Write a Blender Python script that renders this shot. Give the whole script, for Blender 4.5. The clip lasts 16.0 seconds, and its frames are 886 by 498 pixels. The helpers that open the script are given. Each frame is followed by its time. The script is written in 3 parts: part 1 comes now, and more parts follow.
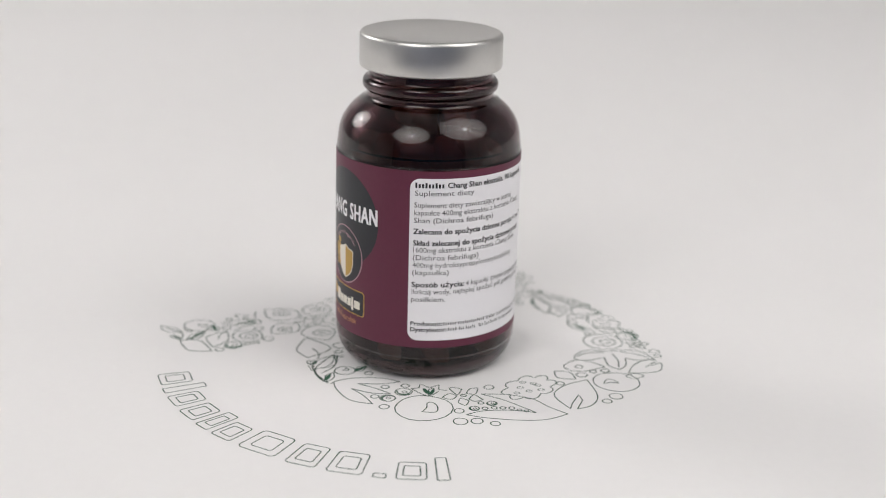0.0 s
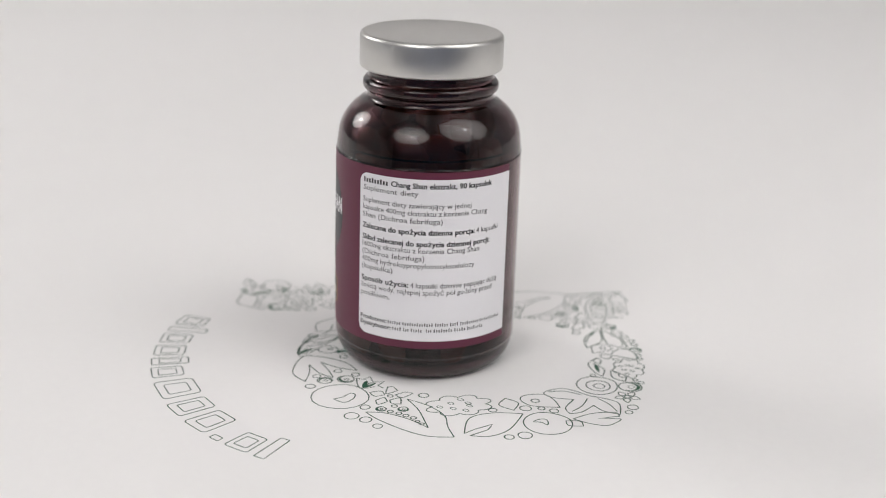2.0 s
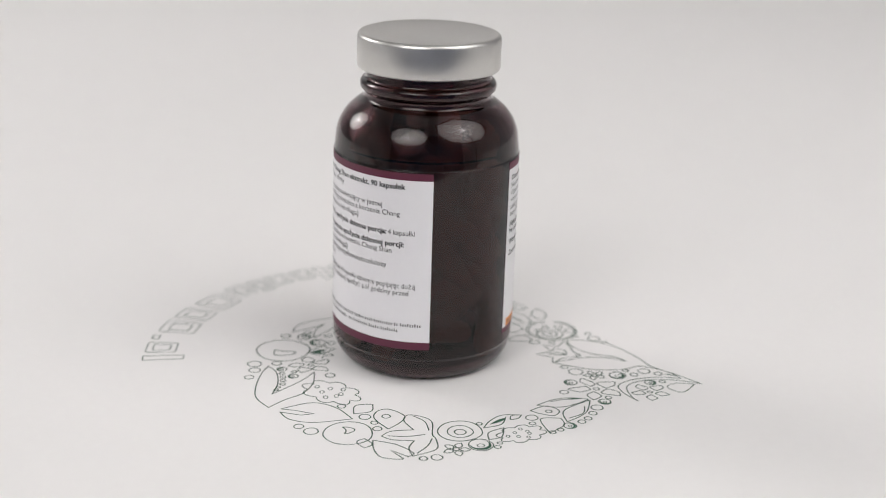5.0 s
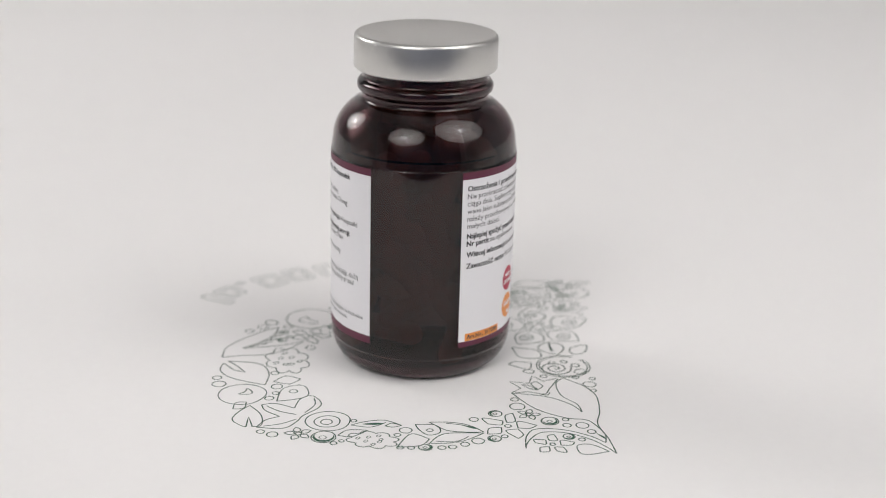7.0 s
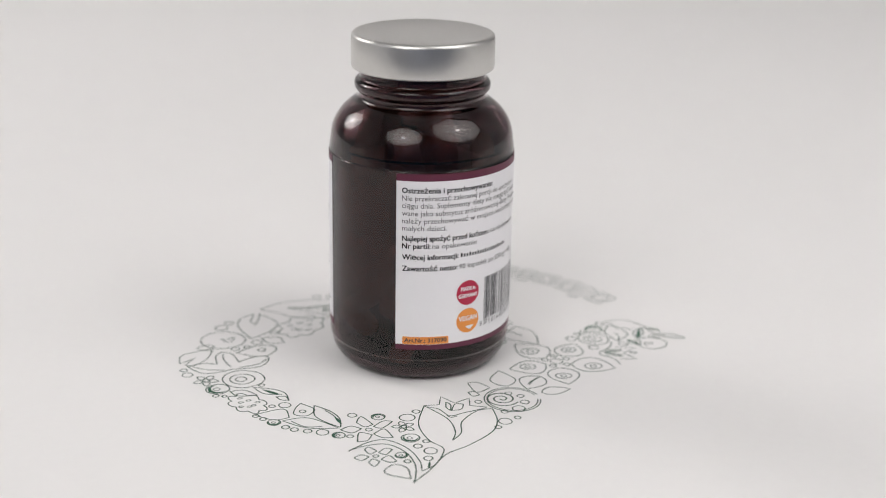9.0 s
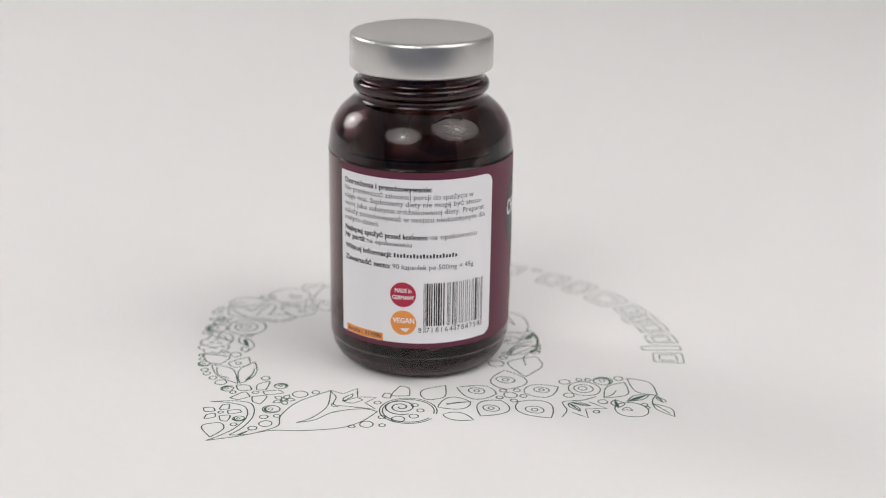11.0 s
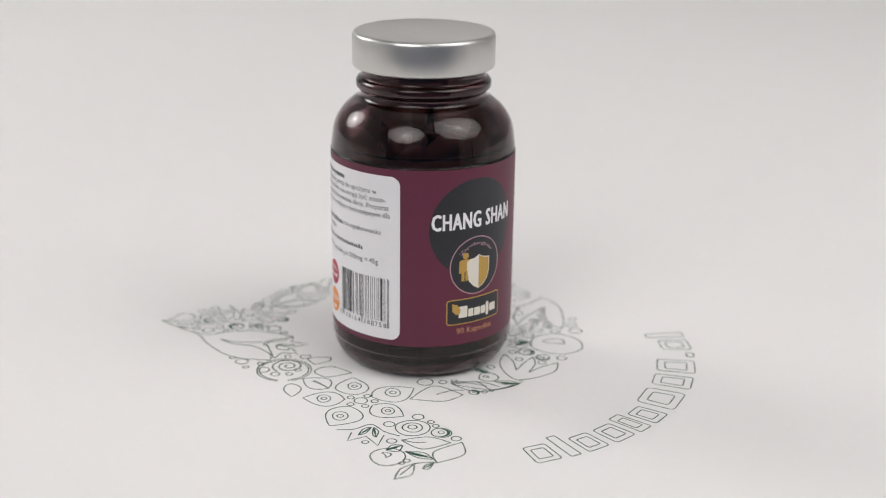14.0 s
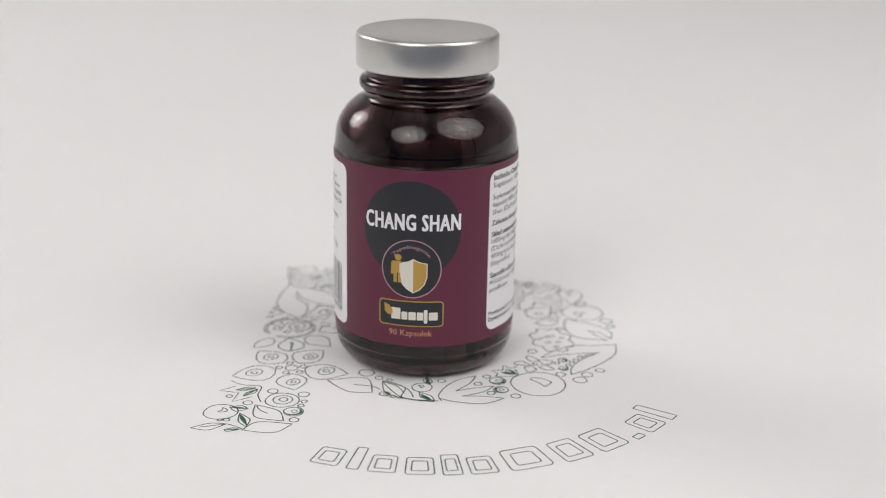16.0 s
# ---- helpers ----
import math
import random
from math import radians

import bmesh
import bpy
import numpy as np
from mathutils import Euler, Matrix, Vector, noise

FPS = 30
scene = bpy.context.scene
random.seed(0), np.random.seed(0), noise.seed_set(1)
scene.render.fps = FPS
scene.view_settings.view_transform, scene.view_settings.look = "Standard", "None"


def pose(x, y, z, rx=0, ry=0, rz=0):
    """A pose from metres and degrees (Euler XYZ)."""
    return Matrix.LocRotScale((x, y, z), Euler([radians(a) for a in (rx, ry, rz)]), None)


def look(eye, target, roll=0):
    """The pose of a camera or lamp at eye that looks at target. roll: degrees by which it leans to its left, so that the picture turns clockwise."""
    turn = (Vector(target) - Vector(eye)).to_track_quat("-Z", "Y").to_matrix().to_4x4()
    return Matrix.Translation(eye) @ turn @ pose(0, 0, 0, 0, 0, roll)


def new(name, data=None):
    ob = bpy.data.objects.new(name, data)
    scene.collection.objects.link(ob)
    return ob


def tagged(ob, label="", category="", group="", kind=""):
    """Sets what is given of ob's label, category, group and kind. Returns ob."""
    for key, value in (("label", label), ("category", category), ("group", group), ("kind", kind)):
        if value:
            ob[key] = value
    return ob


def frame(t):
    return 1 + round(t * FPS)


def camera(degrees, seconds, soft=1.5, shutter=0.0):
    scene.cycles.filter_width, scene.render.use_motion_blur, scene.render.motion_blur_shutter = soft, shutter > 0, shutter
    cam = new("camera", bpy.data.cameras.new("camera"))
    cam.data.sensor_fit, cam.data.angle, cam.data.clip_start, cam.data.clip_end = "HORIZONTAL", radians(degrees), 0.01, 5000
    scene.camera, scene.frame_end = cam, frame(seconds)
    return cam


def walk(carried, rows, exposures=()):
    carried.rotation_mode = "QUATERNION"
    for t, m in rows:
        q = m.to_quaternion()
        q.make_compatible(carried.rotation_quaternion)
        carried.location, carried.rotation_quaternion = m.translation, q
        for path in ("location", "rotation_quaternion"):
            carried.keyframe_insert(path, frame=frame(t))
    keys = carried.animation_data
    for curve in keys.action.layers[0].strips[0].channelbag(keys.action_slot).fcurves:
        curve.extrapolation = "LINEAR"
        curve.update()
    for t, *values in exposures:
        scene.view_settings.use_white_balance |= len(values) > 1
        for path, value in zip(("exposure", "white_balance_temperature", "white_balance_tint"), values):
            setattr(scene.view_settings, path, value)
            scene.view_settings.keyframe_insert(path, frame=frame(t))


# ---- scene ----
import itertools

# A brown glass bottle on a printed white sheet turns on the spot before a still camera.
cam = camera(34.83, 16.0, soft=1.0)
EYE, AIM = (0.0, -0.4494, 0.1925), (0.0063, -0.0244, 0.0449)
walk(cam, [(0.0, look(EYE, AIM, 1.271)), (16.0, look(EYE, AIM, 1.271))])
cam.data.dof.use_dof = True
cam.data.dof.focus_distance = 0.434
cam.data.dof.aperture_fstop = 8.0
scene.view_settings.exposure = -0.12

# turn of the table, degrees
TURN = [(0.0, 0.0), (0.5, -8.35), (1.0, -15.25), (1.5, -26.01), (2.0, -33.91), (2.5, -42.27),
        (3.0, -52.03), (3.5, -59.83), (4.0, -68.54), (4.2, -72.2), (5.25, -91.7), (6.3, -111.25), (6.5, -114.87), (7.0, -123.72), (7.5, -133.05),
        (8.0, -142.77), (8.5, -151.23), (9.0, -161.95), (9.2, -165.6), (10.25, -187.0), (11.3, -208.4), (11.5, -212.16), (12.0, -221.89), (12.5, -232.13),
        (13.0, -242.62), (13.5, -253.05), (14.0, -264.19), (14.5, -275.32), (15.0, -285.5), (15.5, -295.21),
        (16.0, -307.3)]

# ---- world and lamps ----
world = bpy.data.worlds.new("world")
scene.world = world
world.use_nodes = True
world.node_tree.nodes["Background"].inputs[0].default_value = (0.9, 0.95, 1.0, 1)
world.node_tree.nodes["Background"].inputs[1].default_value = 0.1

MM = 0.001


# ---- materials ----
def mat(name, color, rough=0.5, metal=0.0, grain=0.0, scale=400.0, bump=0.0, bump_scale=900.0, **extra):
    """Principled material with colour variation at two scales and a fine relief."""
    m = bpy.data.materials.new(name)
    m.use_nodes = True
    nt, p = m.node_tree, m.node_tree.nodes["Principled BSDF"]
    p.inputs["Base Color"].default_value = (*color, 1)
    p.inputs["Roughness"].default_value = rough
    p.inputs["Metallic"].default_value = metal
    for key, value in extra.items():
        p.inputs[key.replace("_", " ")].default_value = value
    co = nt.nodes.new("ShaderNodeTexCoord")
    if grain:
        fine, broad = nt.nodes.new("ShaderNodeTexNoise"), nt.nodes.new("ShaderNodeTexNoise")
        fine.inputs["Scale"].default_value, broad.inputs["Scale"].default_value = scale, scale / 25
        fine.inputs["Detail"].default_value = broad.inputs["Detail"].default_value = 4
        add = nt.nodes.new("ShaderNodeMath")
        add.operation = "ADD"
        ramp = nt.nodes.new("ShaderNodeMapRange")
        ramp.inputs["From Min"].default_value, ramp.inputs["From Max"].default_value = 0.6, 1.4
        ramp.inputs["To Min"].default_value, ramp.inputs["To Max"].default_value = 1 - grain, 1 + grain
        hsv = nt.nodes.new("ShaderNodeHueSaturation")
        hsv.inputs["Color"].default_value = (*color, 1)
        for n in (fine, broad):
            nt.links.new(co.outputs["Object"], n.inputs["Vector"])
        nt.links.new(fine.outputs["Fac"], add.inputs[0])
        nt.links.new(broad.outputs["Fac"], add.inputs[1])
        nt.links.new(add.outputs[0], ramp.inputs["Value"])
        nt.links.new(ramp.outputs[0], hsv.inputs["Value"])
        nt.links.new(hsv.outputs[0], p.inputs["Base Color"])
    if bump:
        n, b = nt.nodes.new("ShaderNodeTexNoise"), nt.nodes.new("ShaderNodeBump")
        n.inputs["Scale"].default_value, n.inputs["Detail"].default_value = bump_scale, 3
        b.inputs["Strength"].default_value, b.inputs["Distance"].default_value = bump, 0.0002
        nt.links.new(co.outputs["Object"], n.inputs["Vector"])
        nt.links.new(n.outputs["Fac"], b.inputs["Height"])
        nt.links.new(b.outputs[0], p.inputs["Normal"])
    return m


def glow(name, color, strength, middle=None, reach=1.0):
    """A lit surface; with a middle, it fades from there to the reach."""
    m = bpy.data.materials.new(name)
    m.use_nodes = True
    nt, p = m.node_tree, m.node_tree.nodes["Principled BSDF"]
    p.inputs["Base Color"].default_value = (0.8, 0.8, 0.8, 1)
    p.inputs["Emission Color"].default_value = (*color, 1)
    p.inputs["Emission Strength"].default_value = strength
    if middle is not None:
        geo, far, fade = nt.nodes.new("ShaderNodeNewGeometry"), nt.nodes.new("ShaderNodeVectorMath"), nt.nodes.new("ShaderNodeMapRange")
        far.operation = "DISTANCE"
        far.inputs[1].default_value = middle
        fade.interpolation_type = "SMOOTHSTEP"
        fade.inputs["From Min"].default_value, fade.inputs["From Max"].default_value = 0.0, reach
        fade.inputs["To Min"].default_value, fade.inputs["To Max"].default_value = strength * 1.5, strength * 0.6
        nt.links.new(geo.outputs["Position"], far.inputs[0])
        nt.links.new(far.outputs["Value"], fade.inputs["Value"])
        nt.links.new(fade.outputs[0], p.inputs["Emission Strength"])
    return m


PAPER = mat("white_paper", (0.80, 0.79, 0.785), 0.75, grain=0.012, scale=300, bump=0.06, bump_scale=1500)
BOARD = mat("white_board", (0.80, 0.79, 0.785), 0.75, grain=0.012, scale=60, bump=0.06, bump_scale=1500)
INK = mat("green_grey_ink", (0.028, 0.078, 0.050), 0.6, grain=0.3, scale=900)
GREEN = mat("dark_green_ink", (0.018, 0.090, 0.050), 0.6, grain=0.3, scale=900)
GLASS = mat("amber_glass", (0.150, 0.078, 0.086), 0.02, Transmission_Weight=1.0, IOR=1.48)
METAL = mat("satin_aluminium", (0.62, 0.61, 0.59), 0.35, 1.0, grain=0.02, scale=600, bump=0.02, bump_scale=2500)
LINER = mat("cap_liner", (0.6, 0.6, 0.58), 0.6)
PURPLE = mat("plum_label_paper", (0.104, 0.012, 0.037), 0.48, grain=0.05, scale=700)
WHITE = mat("white_label_paper", (0.80, 0.79, 0.81), 0.45, grain=0.01, scale=700)
BLACK = mat("black_print", (0.014, 0.015, 0.02), 0.42, grain=0.1, scale=700)
GREY = mat("dark_grey_print", (0.05, 0.05, 0.055), 0.5)
CREAM = mat("cream_print", (0.72, 0.68, 0.60), 0.45)
GOLD = mat("gold_print", (0.46, 0.28, 0.055), 0.45)
COPPER = mat("copper_print", (0.55, 0.25, 0.12), 0.45)
ROSE = mat("rose_grey_print", (0.42, 0.25, 0.29), 0.45)
RED = mat("crimson_print", (0.43, 0.012, 0.05), 0.45)
ORANGE = mat("orange_print", (0.80, 0.29, 0.06), 0.45)
CAPSULE = mat("brown_capsule", (0.88, 0.50, 0.32), 0.35, grain=0.25, scale=250)
# blue-grey of the unseen surround, chosen to tint reflections in glass and cap
WALL = mat("blue_grey_reflected_surround", (0.16, 0.19, 0.28), 0.8, grain=0.03, scale=20)
# white of the unseen walls and ceiling, to bounce fill light and soften shadows
CEILING = mat("white_bounce_surround", (0.79, 0.79, 0.79), 0.8, grain=0.02, scale=20)
CLOTH = mat("black_softbox_cloth", (0.02, 0.02, 0.02), 0.8, grain=0.1, scale=80)
STEEL = mat("black_steel", (0.03, 0.03, 0.03), 0.4)


# ---- mesh helpers ----
def part(name, bm, material, parent=None, label="", smooth=False):
    """Links a bmesh as one mesh object, under a thing or a part."""
    me = bpy.data.meshes.new(name)
    bm.to_mesh(me)
    bm.free()
    me.materials.append(material)
    if smooth:
        for f in me.polygons:
            f.use_smooth = True
    ob = new(name, me)
    if parent:
        ob.parent = parent
    if label:
        tagged(ob, label)
    return ob


def lathe(profile, steps=96):
    """A closed surface of revolution from (radius, height) in mm."""
    bm = bmesh.new()
    rings = []
    for r, z in profile:
        if r < 1e-6:
            rings.append([bm.verts.new((0, 0, z * MM))])
        else:
            rings.append([bm.verts.new((r * MM * math.cos(2 * math.pi * i / steps), r * MM * math.sin(2 * math.pi * i / steps), z * MM)) for i in range(steps)])
    for a, b in zip(rings, rings[1:]):
        for i in range(steps):
            j = (i + 1) % steps
            if len(a) == 1 and len(b) > 1:
                bm.faces.new((a[0], b[j], b[i]))
            elif len(b) == 1 and len(a) > 1:
                bm.faces.new((a[i], a[j], b[0]))
            elif len(a) > 1:
                bm.faces.new((a[i], a[j], b[j], b[i]))
    bmesh.ops.recalc_face_normals(bm, faces=bm.faces)
    return bm


def smooth_profile(points, n=6):
    """A rounder profile through the given (radius, height)."""
    out = []
    for i in range(len(points) - 1):
        p0, p1, p2, p3 = (Vector(points[max(0, min(len(points) - 1, i + k))]) for k in (-1, 0, 1, 2))
        for k in range(n):
            t = k / n
            out.append(tuple(0.5 * (2 * p1 + (p2 - p0) * t + (2 * p0 - 5 * p1 + 4 * p2 - p3) * t * t + (3 * p1 - p0 - 3 * p2 + p3) * t ** 3)))
    return out + [tuple(points[-1])]


def slab(bm, x0, x1, y0, y1, z0, z1):
    bmesh.ops.create_cube(bm, size=1, matrix=Matrix.LocRotScale(((x0 + x1) / 2, (y0 + y1) / 2, (z0 + z1) / 2), None, (x1 - x0, y1 - y0, z1 - z0)))


# ---- the studio: table top with a backdrop sweep, and an added unseen room ----
def backdrop():
    bm = bmesh.new()
    line = [(-0.26, -0.00014), (1.18, -0.00014), (1.2, -0.00014)]
    line += [(1.2 + 0.5 * math.sin(a), 0.5 - 0.5 * math.cos(a) - 0.00014) for a in np.linspace(0.05, math.pi / 2, 24)] + [(1.7, 2.2)]
    off = [(y, z - 0.004) for y, z in line[:3]] + [(y + 0.004, z - 0.003) for y, z in line[3:]]
    for pts in (line, off):
        pts[:] = [[bm.verts.new((x, y, z)) for x in (-1.0, 1.0)] for y, z in pts]
    for pts in (line, off):
        for a, b in zip(pts, pts[1:]):
            bm.faces.new((a[0], a[1], b[1], b[0]))
    for a, b, c, d in zip(line, line[1:], off, off[1:]):
        for k in (0, 1):
            bm.faces.new((a[k], b[k], d[k], c[k]))
    for k in (0, -1):
        bm.faces.new((line[k][0], line[k][1], off[k][1], off[k][0]))
    bmesh.ops.recalc_face_normals(bm, faces=bm.faces)
    ob = part("backdrop", bm, BOARD, smooth=False)
    for f in ob.data.polygons:
        f.use_smooth = abs(f.normal.x) < 0.5 and 0.01 < abs(f.normal.z) < 0.999
    tagged(ob, "matt white backdrop sheet curving up behind the table", "backdrop", kind="structure")


# Added room, all out of view: closes the set, bounces fill, tints reflections.
def room():
    for name, box in (("wall_north", (-2.1, 2.1, 2.0, 2.1, -0.8, 2.3)), ("wall_south", (-2.1, 2.1, -2.1, -2.0, -0.8, 2.3)),
                      ("wall_west", (-2.1, -2.0, -2.0, 2.0, -0.8, 2.3)), ("wall_east", (2.0, 2.1, -2.0, 2.0, -0.8, 2.3)),
                      ("floor", (-2.1, 2.1, -2.1, 2.1, -0.9, -0.8)), ("ceiling", (-2.1, 2.1, -2.1, 2.1, 2.3, 2.4))):
        bm = bmesh.new()
        slab(bm, *box)
        tagged(part(name, bm, WALL if name in ("wall_south", "floor") else CEILING), "unseen added studio " + name.split("_")[0], name.split("_")[0], kind="structure")
    bm = bmesh.new()
    slab(bm, -1.0, 1.0, -0.26, 1.2, -0.04, -0.005)
    for x in (-0.9, 0.9):
        for y in (-0.21, 1.1):
            slab(bm, x - 0.03, x + 0.03, y - 0.03, y + 0.03, -0.8, -0.03)
    tagged(part("table", bm, WALL), "plain studio table under the white sheet", "table")


backdrop()
room()


# ---- softboxes: eight-sided lit diffusers on stands ----
def softbox(place, size, foot, power):
    warm = (1.0, 0.972, 0.945)
    cloth = glow("lit_diffuser", warm, power, place, size)
    seam, bulb = glow("lit_seam", warm, power * 3.2), glow("lit_bulb", warm, power * 7)
    thing = new("softbox")
    tagged(thing, "black eight-sided softbox with a glowing white diffuser", "softbox", group="softboxes round the table")
    m = look(place, (0, 0, 0.06))

    def corner(i, r, d):
        a = math.pi / 8 + i * math.pi / 4
        return m @ Vector((r * math.cos(a), r * math.sin(a), -d))
    for i in range(8):
        bm = bmesh.new()
        bm.faces.new([bm.verts.new(v) for v in (m @ Vector((0, 0, 0)), corner(i, size, 0.03), corner(i + 0.33, size * 0.965, 0.03), corner(i + 0.67, size * 0.965, 0.03), corner(i + 1, size, 0.03))])
        part("diffuser_gore", bm, cloth, thing, "glowing white diffuser cloth")
    bm = bmesh.new()
    for i in range(8):
        a0 = math.pi / 8 + i * math.pi / 4
        side = Vector((-math.sin(a0), math.cos(a0), 0)) * 0.020
        q = [m @ (Vector((0, 0, -0.006)) + side), m @ (Vector((0, 0, -0.006)) - side)]
        e = Vector((size * 0.8 * math.cos(a0), size * 0.8 * math.sin(a0), -0.030))
        q += [m @ (e - side * 0.15), m @ (e + side * 0.15)]
        bm.faces.new([bm.verts.new(v) for v in q])
    part("seam", bm, seam, thing, "bright seams of the diffuser")
    bm = bmesh.new()
    bmesh.ops.create_circle(bm, cap_ends=True, segments=24, radius=size * 0.07, matrix=m @ Matrix.Translation((0, 0, -0.012)))
    part("hot_spot", bm, bulb, thing, "bright lamp shining through")
    bm = bmesh.new()
    back = [bm.verts.new(corner(i, 0.07, -0.28)) for i in range(8)]
    edge = [bm.verts.new(corner(i, size * 1.01, 0.05)) for i in range(8)]
    for i in range(8):
        j = (i + 1) % 8
        bm.faces.new((back[i], back[j], edge[j], edge[i]))
    bm.faces.new(back)
    part("shell", bm, CLOTH, thing)
    bm = bmesh.new()
    top = m @ Vector((0, 0, 0.30))
    bmesh.ops.create_cone(bm, cap_ends=True, segments=16, radius1=0.014, radius2=0.012, depth=top.z + 0.8, matrix=Matrix.Translation((top.x, top.y, (top.z - 0.8) / 2)))
    part("pole", bm, STEEL, thing)
    for k in range(3):
        bm = bmesh.new()
        a = foot + k * 2 * math.pi / 3
        d = Vector((math.cos(a), math.sin(a), 0))
        p = Vector((top.x, top.y, -0.5)) + d * 0.17
        turn = (d * 0.34 + Vector((0, 0, -0.58))).to_track_quat("Z", "Y")
        bmesh.ops.create_cone(bm, cap_ends=True, segments=10, radius1=0.009, radius2=0.009, depth=0.66, matrix=Matrix.LocRotScale(p, turn, None))
        part("leg", bm, STEEL, thing)


softbox((-1.50, 0.82, 0.93), 0.50, 0.3, 4.6)
softbox((-0.69, -1.36, 1.34), 0.82, 0.9, 2.5)
softbox((1.10, -0.57, 1.46), 1.02, 0.5, 2.05)


# ---- the printed sheet ----
sheet = new("printed_sheet")
tagged(sheet, "round white paper sheet printed with green-grey plant outlines", "paper sheet")
bm = lathe([(0, -0.15), (255, -0.12), (255, 0), (0, 0)], 128)
part("paper", bm, PAPER, sheet)
INK_Z = 0.04
PEN = 0.40


def stroke(bm, pts, closed, width=PEN):
    """A thin inked line through points in mm."""
    pts = [Vector((x, y)) for x, y in pts]
    n = len(pts)
    pairs = []
    for i, p in enumerate(pts):
        a = pts[(i - 1) % n] if closed or i else p
        b = pts[(i + 1) % n] if closed or i < n - 1 else p
        d = (b - a).normalized() if (b - a).length > 1e-9 else Vector((1, 0))
        w = width / 2 * (1 + 0.18 * noise.noise((p.x * 0.4, p.y * 0.4, 3.1)))
        s = Vector((-d.y, d.x)) * w
        pairs.append([bm.verts.new(((p.x + k * s.x) * MM, (p.y + k * s.y) * MM, INK_Z * MM)) for k in (1, -1)])
    for i in range(n if closed else n - 1):
        a, b = pairs[i], pairs[(i + 1) % n]
        bm.faces.new((a[0], a[1], b[1], b[0]))


def oval(x, y, r, n=28, sx=1.0, sy=1.0):
    ph = (x * 12.9 + y * 7.3) % 6.28
    return [(x + r * sx * (1 + 0.03 * math.sin(2 * a + ph)) * math.cos(a), y + r * sy * (1 + 0.03 * math.cos(3 * a + ph)) * math.sin(a)) for a in (2 * math.pi * i / n for i in range(n))]


def spline(pts, n=7):
    return [tuple(p) for p in smooth_profile(list(pts), n)]


def motif(name, bm):
    return part(name, bm, INK, sheet)


def dot(x, y, r):
    bm = bmesh.new()
    stroke(bm, oval(x, y, r, 18), True)
    motif("printed_berry", bm)


def ring(x, y, r):
    bm = bmesh.new()
    stroke(bm, oval(x, y, r), True)
    stroke(bm, oval(x + 0.1 * r, y, 0.3 * r, 12), True, 0.3)
    motif("printed_berry", bm)
    bm = bmesh.new()
    turn = x + 2 * y
    rims = []
    for k in range(15):
        a = turn + (k / 14 - 0.5) * 4.4
        inner = 0.87 - 0.32 * math.cos((k / 14 - 0.5) * math.pi)
        rims.append([bm.verts.new(((x + q * r * math.cos(a)) * MM, (y + q * r * math.sin(a)) * MM, (INK_Z + 0.005) * MM)) for q in (inner, 0.88)])
    for a, b in zip(rims, rims[1:]):
        bm.faces.new((a[0], a[1], b[1], b[0]))
    part("printed_gleam", bm, GREEN, sheet, "dark green printed crescent")


def ring3(x, y, r):
    bm = bmesh.new()
    for k, f in enumerate((1, 0.58, 0.26)):
        stroke(bm, oval(x + 0.06 * k * r, y, f * r), True)
    motif("printed_fruit", bm)


def fruit(x, y, r):
    """A round fruit, dented at the stalk, with a bean-shaped gleam."""
    bm = bmesh.new()
    stroke(bm, oval(x, y, r, 40, 1.0, 0.95), True)
    a = math.atan2(-y, -x) + 0.5
    gx, gy = x + 0.25 * r * math.cos(a), y + 0.25 * r * math.sin(a)
    pts = []
    for i in range(20):
        u = 2 * math.pi * i / 20
        px, py = 0.3 * r * math.cos(u), 0.17 * r * math.sin(u) + 0.12 * r * math.cos(2 * u)
        pts.append((gx + px * math.cos(a) - py * math.sin(a), gy + px * math.sin(a) + py * math.cos(a)))
    stroke(bm, pts, True)
    motif("printed_fruit", bm)


def leaf_points(x0, y0, x1, y1, w, n=12):
    """A leaf outline from its stalk to its tip, w wide as a share of its length."""
    d = Vector((x1 - x0, y1 - y0))
    s = Vector((-d.y, d.x)) * w / 2
    bend = 0.18 * math.sin(x0 * 1.7 + y1 * 2.3)
    half = [(t, math.sin(math.pi * t ** 0.8) ** 0.9) for t in (i / n for i in range(n + 1))]
    mid = lambda t: Vector((x0, y0)) + d * t + s * bend * 4 * t * (1 - t)
    up = [mid(t) + s * v for t, v in half]
    down = [mid(t) - s * v for t, v in half[1:-1]]
    return [tuple(p) for p in up + down[::-1]], [tuple(mid(t)) for t in (0.0, 0.2, 0.4, 0.55, 0.7)]


def leaf(x0, y0, x1, y1, w, vein=False):
    bm = bmesh.new()
    out, mid = leaf_points(x0, y0, x1, y1, w)
    stroke(bm, out, True)
    if vein:
        stroke(bm, mid, False)
        side = [(a + 0.06 * (y1 - y0) * i / 4, b - 0.06 * (x1 - x0) * i / 4) for i, (a, b) in enumerate(mid)]
        stroke(bm, side[::-1], False)
    motif("printed_leaf", bm)


def blot(x0, y0, x1, y1, w):
    """A narrow leaf filled with dark green."""
    bm = bmesh.new()
    bm.faces.new([bm.verts.new((x * MM, y * MM, (INK_Z + 0.005) * MM)) for x, y in leaf_points(x0, y0, x1, y1, w, 8)[0]])
    bmesh.ops.triangulate(bm, faces=bm.faces)
    part("printed_leaf", bm, GREEN, sheet, "dark green filled leaf")


